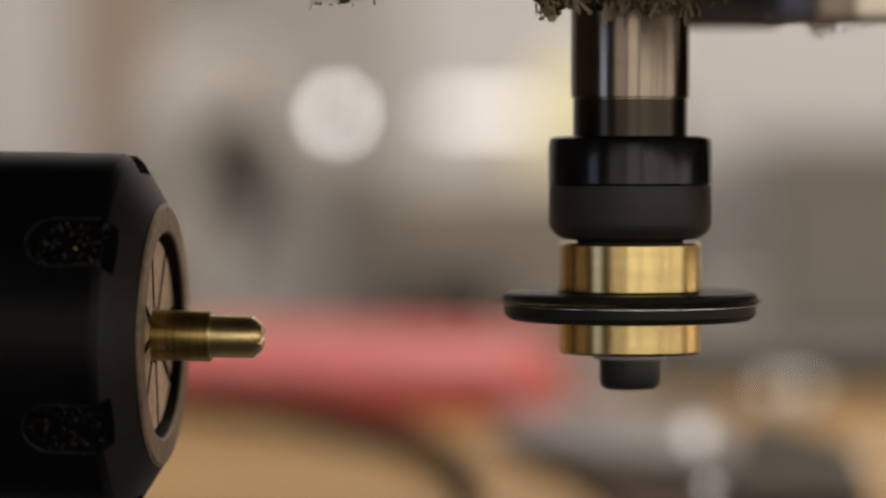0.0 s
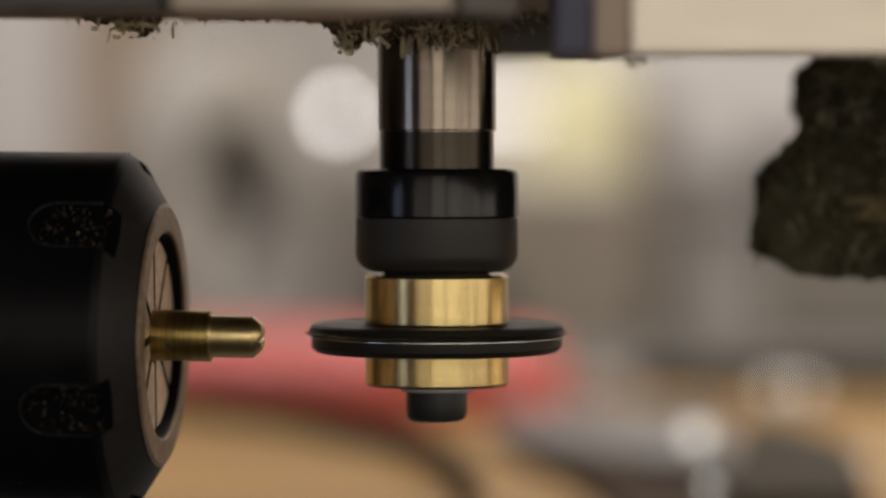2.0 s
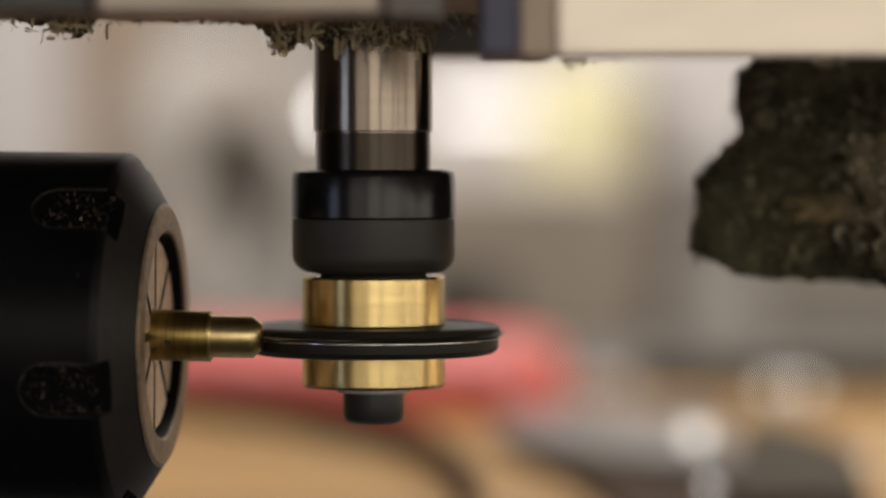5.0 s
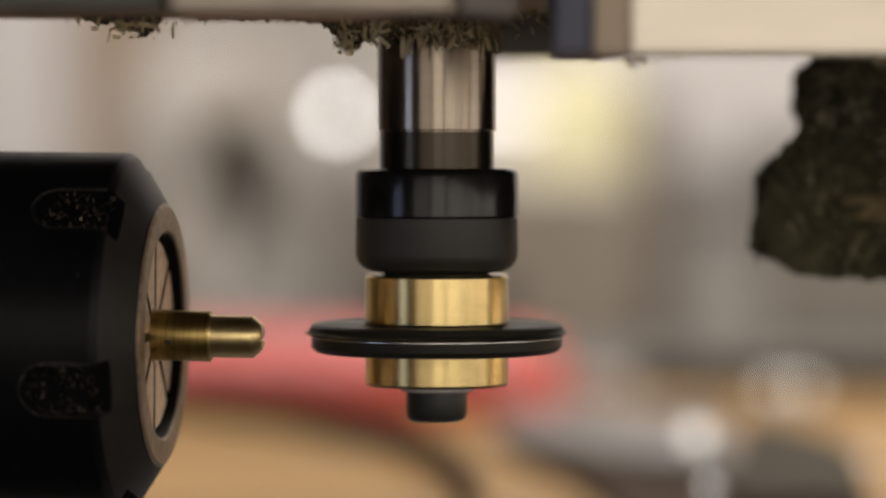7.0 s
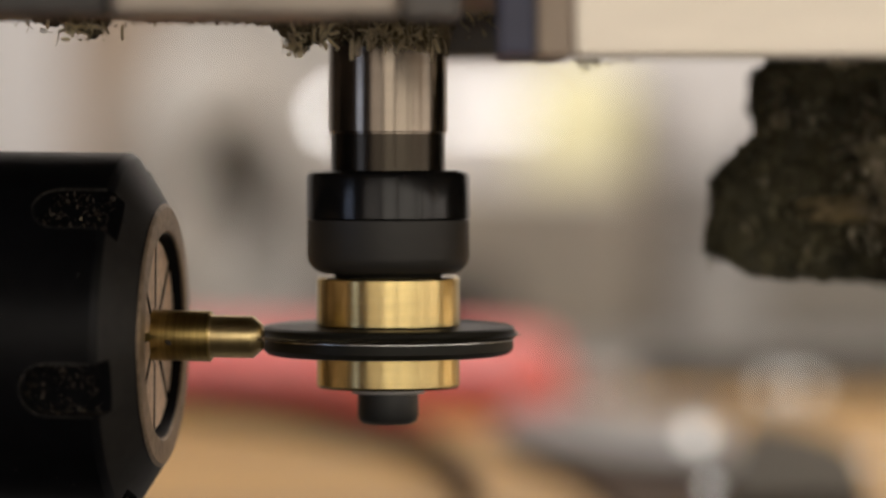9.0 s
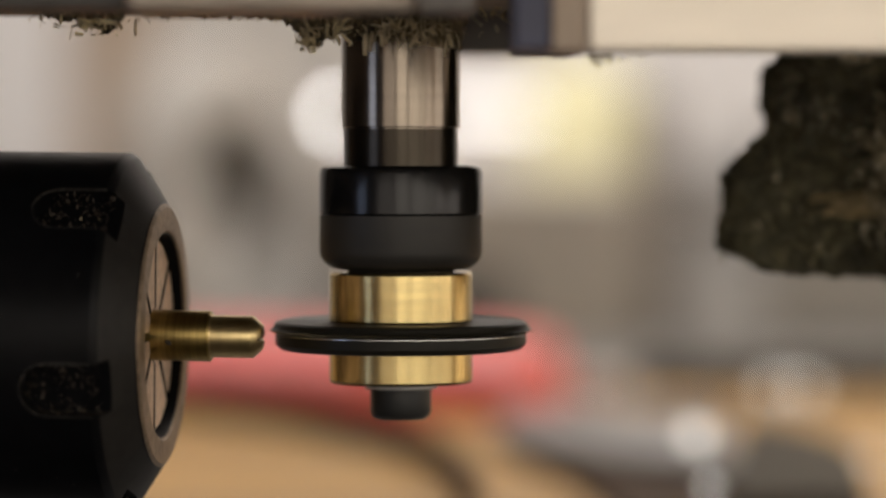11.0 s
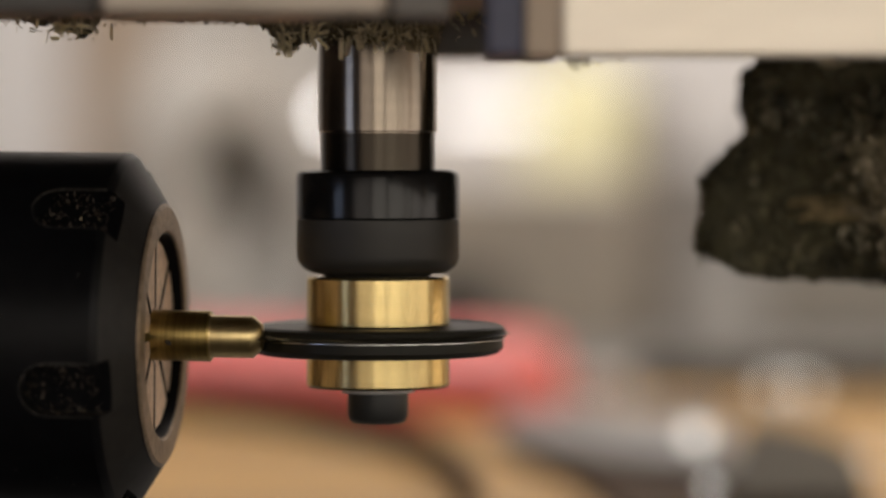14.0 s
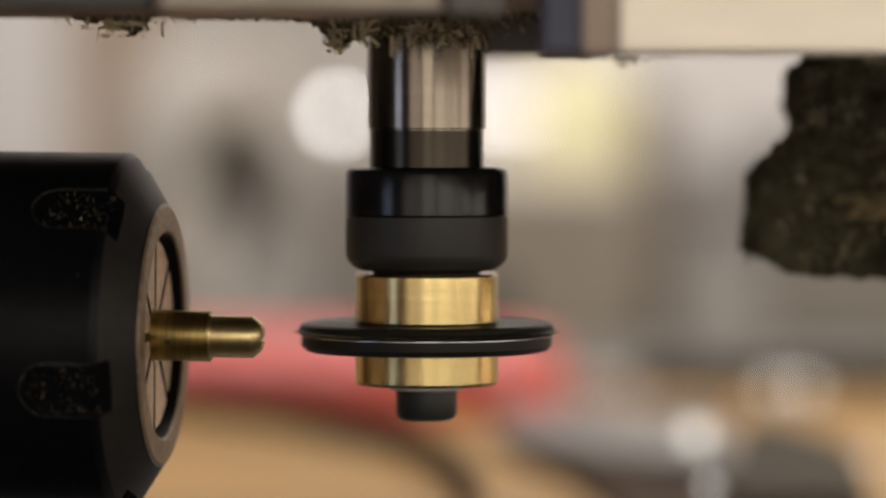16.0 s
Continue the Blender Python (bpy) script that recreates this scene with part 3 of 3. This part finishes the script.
# ---- background ----
def hand_wheel():
    w = thing("hand_wheel", "grey cast machine wheel with a dark hub", "wheel", pose(-0.0945, 1.0, 0.053, 0, 0, 62))
    part("rim", turned([(35, -6), (41, -9), (58, -9), (65, -4), (65, 14), (35, 14), (35, -6)], "y", 64), GREY_PAINT, w)
    # brown hub, darkened to carry the crescent of shade in the recess
    part("hub", turned([(0, 2), (35, 2), (35, 12), (0, 12)], "y", 32), mat("hub_brown_shaded", (0.034, 0.027, 0.020), 0.6, 0, 0.2, 30), w, "brown recessed hub with its shade put into the colour")
    part("hub_cap", turned([(0, -5), (14, -4), (17, -2), (17, 3), (0, 3)], "y", 32), GREY_PAINT, w, "pale grey hub cap").matrix_basis = pose(-0.014, 0, -0.015)


def machine_boxes():
    a = thing("machine_case", "taupe painted machine case", "machine")
    part("body", box(-0.022, 0.0855, 0.98, 1.12, -0.01, 0.061, 0.004), TAUPE, a)
    part("foot", box(-0.012, 0.026, 0.93, 0.979, -0.01, 0.020, 0.003), DARK_RUBBER, a, "black foot")
    b = thing("tool_cabinet", "narrow brown-grey tool cabinet", "cabinet")
    part("body", box(0.0875, 0.0995, 1.0, 1.2, -0.01, 0.098, 0.003), mat("brown_grey_paint", (0.36, 0.31, 0.28), 0.6, 0, 0.1, 20), b)
    part("door", box(0.0885, 0.0985, 0.996, 0.9995, -0.006, 0.095, 0.001), mat("brown_grey_door", (0.38, 0.33, 0.29), 0.6, 0, 0.1, 20), b)
    part("handle", box(0.0895, 0.0908, 0.991, 0.9955, 0.020, 0.040, 0.0005), STEEL, b, "steel handle")
    # made-up pale upright that lightens the gap between cabinet and box
    g = thing("gap_brightener", "pale grey upright added to brighten the gap beside the cabinet", "column")
    part("column", box(0.1010, 0.1400, 1.0, 1.08, -0.01, 0.070, 0.004), mat("pale_grey_paint", (0.58, 0.565, 0.545), 0.6, 0, 0.1, 20), g)
    part("base", box(0.1005, 0.1405, 0.985, 1.095, -0.01, 0.012, 0.003), GREY_PAINT, g, "grey base of the added upright")
    c = thing("storage_box", "mid-grey painted storage box with a lid", "box")
    part("body", box(0.1435, 0.320, 1.0, 1.25, -0.01, 0.072, 0.004), mat("mid_grey_paint", (0.56, 0.52, 0.455), 0.6, 0, 0.1, 20), c)
    part("lid", box(0.1420, 0.322, 0.998, 1.252, 0.072, 0.082, 0.003), GREY_PAINT, c)
    d = thing("wooden_post", "brown wooden post against the wall", "post")
    part("post", box(-0.205, -0.160, 1.4, 1.45, -0.01, 0.6, 0.003), BROWN, d)
    f = thing("back_board", "grey painted board leaning against the wall", "board")
    part("board", box(-0.165, -0.018, 1.55, 1.57, -0.01, 0.40, 0.002), mat("board_paint", (0.60, 0.565, 0.525), 0.7, 0, 0.12, 14), f)
    part("batten", box(-0.120, -0.105, 1.57, 1.60, -0.01, 0.40, 0.002), BROWN, f, "wooden batten")
    e = thing("grey_column", "grey machine column", "column")
    part("column", box(-0.052, -0.024, 1.02, 1.10, -0.01, 0.075, 0.004), mat("column_paint", (0.57, 0.525, 0.475), 0.6, 0, 0.1, 20), e)


def lamps():
    a = thing("work_lamp", "small round work lamp, lit white", "lamp", pose(-0.0466, 1.04, 0.0892))
    part("bulb", turned([(0, -4), (2.4, -3.2), (3.9, -1), (3.9, 1), (2.4, 3.2), (0, 4)], "y", 24), LAMP_GLOW, a)
    part("stem", box(-0.0015, 0.0015, 0.002, 0.005, -0.0992, 0.0, 0.0003), GREY_PAINT, a)
    b = thing("strip_lamp", "short white strip lamp, lit", "lamp", pose(0.0165, 1.04, 0.0900))
    part("tube", box(-0.0200, 0.0240, -0.002, 0.002, -0.0028, 0.0028, 0.001), glow("strip_glow", (1.0, 0.94, 0.90), 2.4), b)
    part("bracket", box(-0.002, 0.002, 0.0021, 0.005, -0.0290, 0.003, 0.0003), GREY_PAINT, b)
    c = thing("globe_lamp", "small yellow globe lamp, lit", "lamp", pose(0.0650, 1.16, 0.0835))
    bm = bmesh.new()
    bmesh.ops.create_uvsphere(bm, u_segments=24, v_segments=16, radius=0.0300, matrix=Matrix.Diagonal((1.0, 1.0, 1.2, 1.0)))
    part("globe", bm, YELLOW_GLOW, c)
    part("stand", box(-0.004, 0.004, -0.004, 0.004, -0.0935, -0.0350, 0.001), GREY_PAINT, c)
    # out-of-view housing made up for the overhead fill
    d = thing("fill_light_box", "unseen white box holding the added fill light over the far bench", "ceiling lamp")
    part("housing", box(-0.42, 0.82, 0.83, 1.27, 1.515, 1.6, 0.005), WHITE_PAINT, d)


def window(name, x0, x1, y0, y1, z0, z1, axis, bars):
    w = thing(name, "bright workshop window in a white frame", "window", kind="structure")
    for z in (z0, z1):
        part("window_frame", box(x0, x1, y0, y1, z - 0.03, z + 0.03, 0.004), WHITE_PAINT, w)
    for k in bars:
        if axis == "x":
            x = x0 + (x1 - x0) * k
            part("window_frame", box(x - 0.05, x + 0.05, y0 + 0.004, y1 + 0.004, z0 + 0.03, z1 - 0.03, 0.004), WHITE_PAINT, w)
        else:
            y = y0 + (y1 - y0) * k
            part("window_frame", box(x0 - 0.004, x1 - 0.004, y - 0.05, y + 0.05, z0 + 0.03, z1 - 0.03, 0.004), WHITE_PAINT, w)


hand_wheel()
machine_boxes()
lamps()
window("window_1", -1.15, 2.0, -1.765, -1.735, -0.33, 0.67, "x", (0, 0.2825, 0.50, 0.83))
window("window_2", 2.02, 2.05, -1.71, 1.47, -0.28, 0.68, "y", (0, 0.25, 0.55, 0.60, 0.65, 1))
window("window_3", -2.03, -2.0, -1.70, -1.05, -0.28, 0.68, "y", (0, 0.5, 1))


# ---- loose things on the bench ----
def bar_along(points, bm=None, n=14):
    """A round bar through (x, y, z, radius across, radius up) in millimetres, with rounded ends."""
    bm = bm or bmesh.new()
    rings = []
    for k, (x, y, z, ra, ru) in enumerate(points):
        p, q = points[max(0, k - 1)], points[min(len(points) - 1, k + 1)]
        side = Vector((p[1] - q[1], q[0] - p[0])).normalized()
        ring = []
        for i in range(n):
            c, d = ra * math.cos(2 * math.pi * i / n), ru * math.sin(2 * math.pi * i / n)
            ring.append(bm.verts.new(Vector((x + side.x * c, y + side.y * c, max(0.0, z + d))) * MM))
        rings.append(ring)
    for a, b in zip(rings, rings[1:]):
        for i in range(n):
            bm.faces.new((a[i], a[(i + 1) % n], b[(i + 1) % n], b[i]))
    bm.faces.new(rings[0])
    bm.faces.new(rings[-1])
    return bm


def red_pliers():
    p = thing("pliers", "pliers with a thick red rubber grip lying on the bench", "pliers")
    part("grip", bar_along([(-132, 530, 6, 5, 3), (-130, 530, 4, 32, 18), (-78, 520, 4, 36, 20), (-18, 510, 4, 38, 19.5), (18, 505, 4, 37, 19), (28, 503, 4, 34, 17.5), (32, 502, 4, 24, 12), (34, 502, 4, 8, 4)], n=28), RED, p, "red rubber grip")
    part("lower_grip", bar_along([(-122, 505, 4, 2, 2), (-118, 503, 4, 6, 4), (-90, 493, 4, 7, 4), (-63, 474, 4, 7, 4), (-36, 436, 4, 6.5, 4), (-12, 377, 4, 5.5, 3.5), (1, 314, 4, 4, 3), (5, 262, 4, 3, 3), (6, 232, 4, 2.5, 2.5), (6, 225, 4, 2, 2)]), DARK_BROWN, p, "dark rubber lower grip")


def flat_piece(outline, thick, base=0.0):
    """A flat piece with a bevelled upper rim: outline in millimetres."""
    bm = bmesh.new()
    cx, cy = sum(p[0] for p in outline) / len(outline), sum(p[1] for p in outline) / len(outline)
    rings = []
    for z, inset in ((base, 0.0), (base + thick * 0.8, 0.0), (base + thick, thick * 0.2)):
        ring = []
        for x, y in outline:
            d = Vector((cx - x, cy - y)).normalized() * inset
            ring.append(bm.verts.new(Vector((x + d.x, y + d.y, z)) * MM))
        rings.append(ring)
    n = len(outline)
    for a, b in zip(rings, rings[1:]):
        for i in range(n):
            bm.faces.new((a[i], a[(i + 1) % n], b[(i + 1) % n], b[i]))
    bm.faces.new(rings[0])
    bm.faces.new(rings[-1])
    return bm


def bench_tools():
    s = thing("steel_plate", "dull grey steel plate with a cut corner on the bench", "plate")
    part("plate", flat_piece([(13, 372), (13, 400), (20, 450), (75, 450), (66, 282), (43, 300)], 5.0), mat("dull_steel", (0.22, 0.205, 0.195), 0.42, 0.3, 0.35, 60), s)
    # dark flat piece that also draws the shadow below the steel plate
    w = thing("shadow_strip", "dark brown piece on the bench, partly the steel plate's shadow", "strip")
    part("strip", flat_piece([(15, 353), (42, 297), (65, 279), (62, 200), (38, 200), (27, 290)], 3.0), DARK_BROWN, w)
    t = thing("black_case", "flat black plastic tool case on the bench", "case", pose(0.083, 0.32, 0.0, 0, 0, -6))
    outline = [(-15, -120), (13, -120), (13, -30), (11.5, -5), (6, 30), (-6, 68), (-12, 76), (-15, 73)]
    part("body", flat_piece(outline, 4.5), CASE_BLACK, t)
    part("lid", flat_piece([(x * 0.97, y * 0.995) for x, y in outline], 2.0, 4.5), CASE_BLACK, t)
    # dark bar put in for the band of shadow at the bench's far edge
    u = thing("shadow_bar", "dark bar drawing the shadow at the bench's far edge", "bar")
    part("bar", box(0.060, 0.240, 0.558, 0.572, 0.0, 0.009, 0.0012), CASE_BLACK, u)
    part("end_cap", box(0.2402, 0.260, 0.5575, 0.5725, 0.0, 0.0095, 0.0012), DARK_RUBBER, u, "black end cap")
    v = thing("white_block", "small white plastic block on the wooden bench", "block")
    part("block", box(0.036, 0.052, 0.518, 0.534, 0.0, 0.008, 0.0015), WHITE_PAINT, v)
    # polished discs made up for the bright spots, tilted to mirror the window
    for x, y, r, base, tilt, turn, on in ((0.0585, 0.322, 2.9, 0.005, 82.9, 7.3, "steel plate"), (0.0546, 0.226, 1.8, 0.003, 82.4, 8.0, "shadow strip"), (0.1008, 0.337, 1.3, 0.0, 82.5, 6.3, "bench"), (0.0995, 0.552, 2.6, 0.0, 83.7, 5.5, "bench"), (0.1085, 0.553, 2.6, 0.0, 83.7, 5.3, "bench")):
        g = thing("glint_slug", "small polished disc added and tilted to glint, on the " + on, "slug", pose(x, y, base + r * MM, tilt, 0, turn), group="steel slugs on the bench")
        part("slug_body", turned([(0, -1.4), (r * 0.9, -1.4), (r, -1.2), (r, -0.2), (r * 0.92, 0), (0, 0)], "z", 24), MIRROR_STEEL, g)


red_pliers()
bench_tools()


# ---- what moves ----
def motions():
    k = 0.474 / 6000.0
    path = [(0, 1115, -57), (0.3, 1114, -57), (0.4, 1109, -57), (0.5, 1087, -57.5), (0.6, 1030, -57), (0.7, 974, -56), (0.8, 878, -55), (0.9, 832, -54), (1.0, 785, -54), (1.1, 774, -53.5),
            (1.2, 773, -53), (1.3, 773, -47), (1.4, 773, -24), (1.5, 773, -10.5), (1.6, 773, -4), (1.7, 773, 0), (2.0, 773, 0), (2.45, 773, 0), (2.6, 767, 0), (3, 747.5, 1.5), (3.5, 723.5, 3.5), (4, 703, 3.5),
            (4.2, 696, 3.5), (5.0, 661, 2), (5.5, 641, 0), (6.0, 639, -5), (6.1, 653, -6), (6.3, 701, -6), (6.4, 710, -5.5), (6.5, 711.5, -5), (6.6, 730, -3), (6.7, 748, -1.5), (6.8, 769, -0.5), (6.9, 773, 0),
            (7, 773, 0), (7.1, 769.5, 0), (7.5, 751, 1), (8, 726, 3), (8.5, 703.5, 4), (9, 687, 3.5), (9.2, 679, 3), (10.0, 648, 0), (10.35, 638, -2), (10.64, 638, -4), (10.75, 658, -5), (10.94, 705, -5),
            (11.1, 714, -4.5), (11.2, 728, -4), (11.3, 746, -3), (11.4, 767, -1), (11.5, 772, 0), (11.6, 771.5, 0), (12, 753.5, 1.5), (12.5, 730, 4), (13, 705, 4.5), (13.5, 688.5, 4), (14, 669, 2.5), (14.5, 650.5, 0),
            (14.8, 641, -1), (15, 638, -1.5), (15.3, 638, -3), (15.4, 658, -5), (15.5, 681.5, -5), (15.6, 704, -4.5), (15.7, 710, -4), (15.8, 716, -4), (15.9, 730, -3), (16, 755, -2)]
    walk(head, [(t, pose((x - 784) * k, 0.011, -dz * k)) for t, x, dz in path])
    walk(spindle, [(i / 30.0, pose(0, 0, 0, 0, 0, -70.0 * i)) for i in range(481)])
    for ob in (chuck, pin):
        walk(ob, [(t, CHUCK @ pose(0, 0, 0, a)) for t, a in ((0, 13.0), (1.7, 13.0), (1.8, 11.0), (1.9, 9.0), (2.0, 6.5), (2.1, 4.8), (2.2, 1.9), (2.3, 0.3), (2.4, 0.0), (16, 0.0))])


motions()
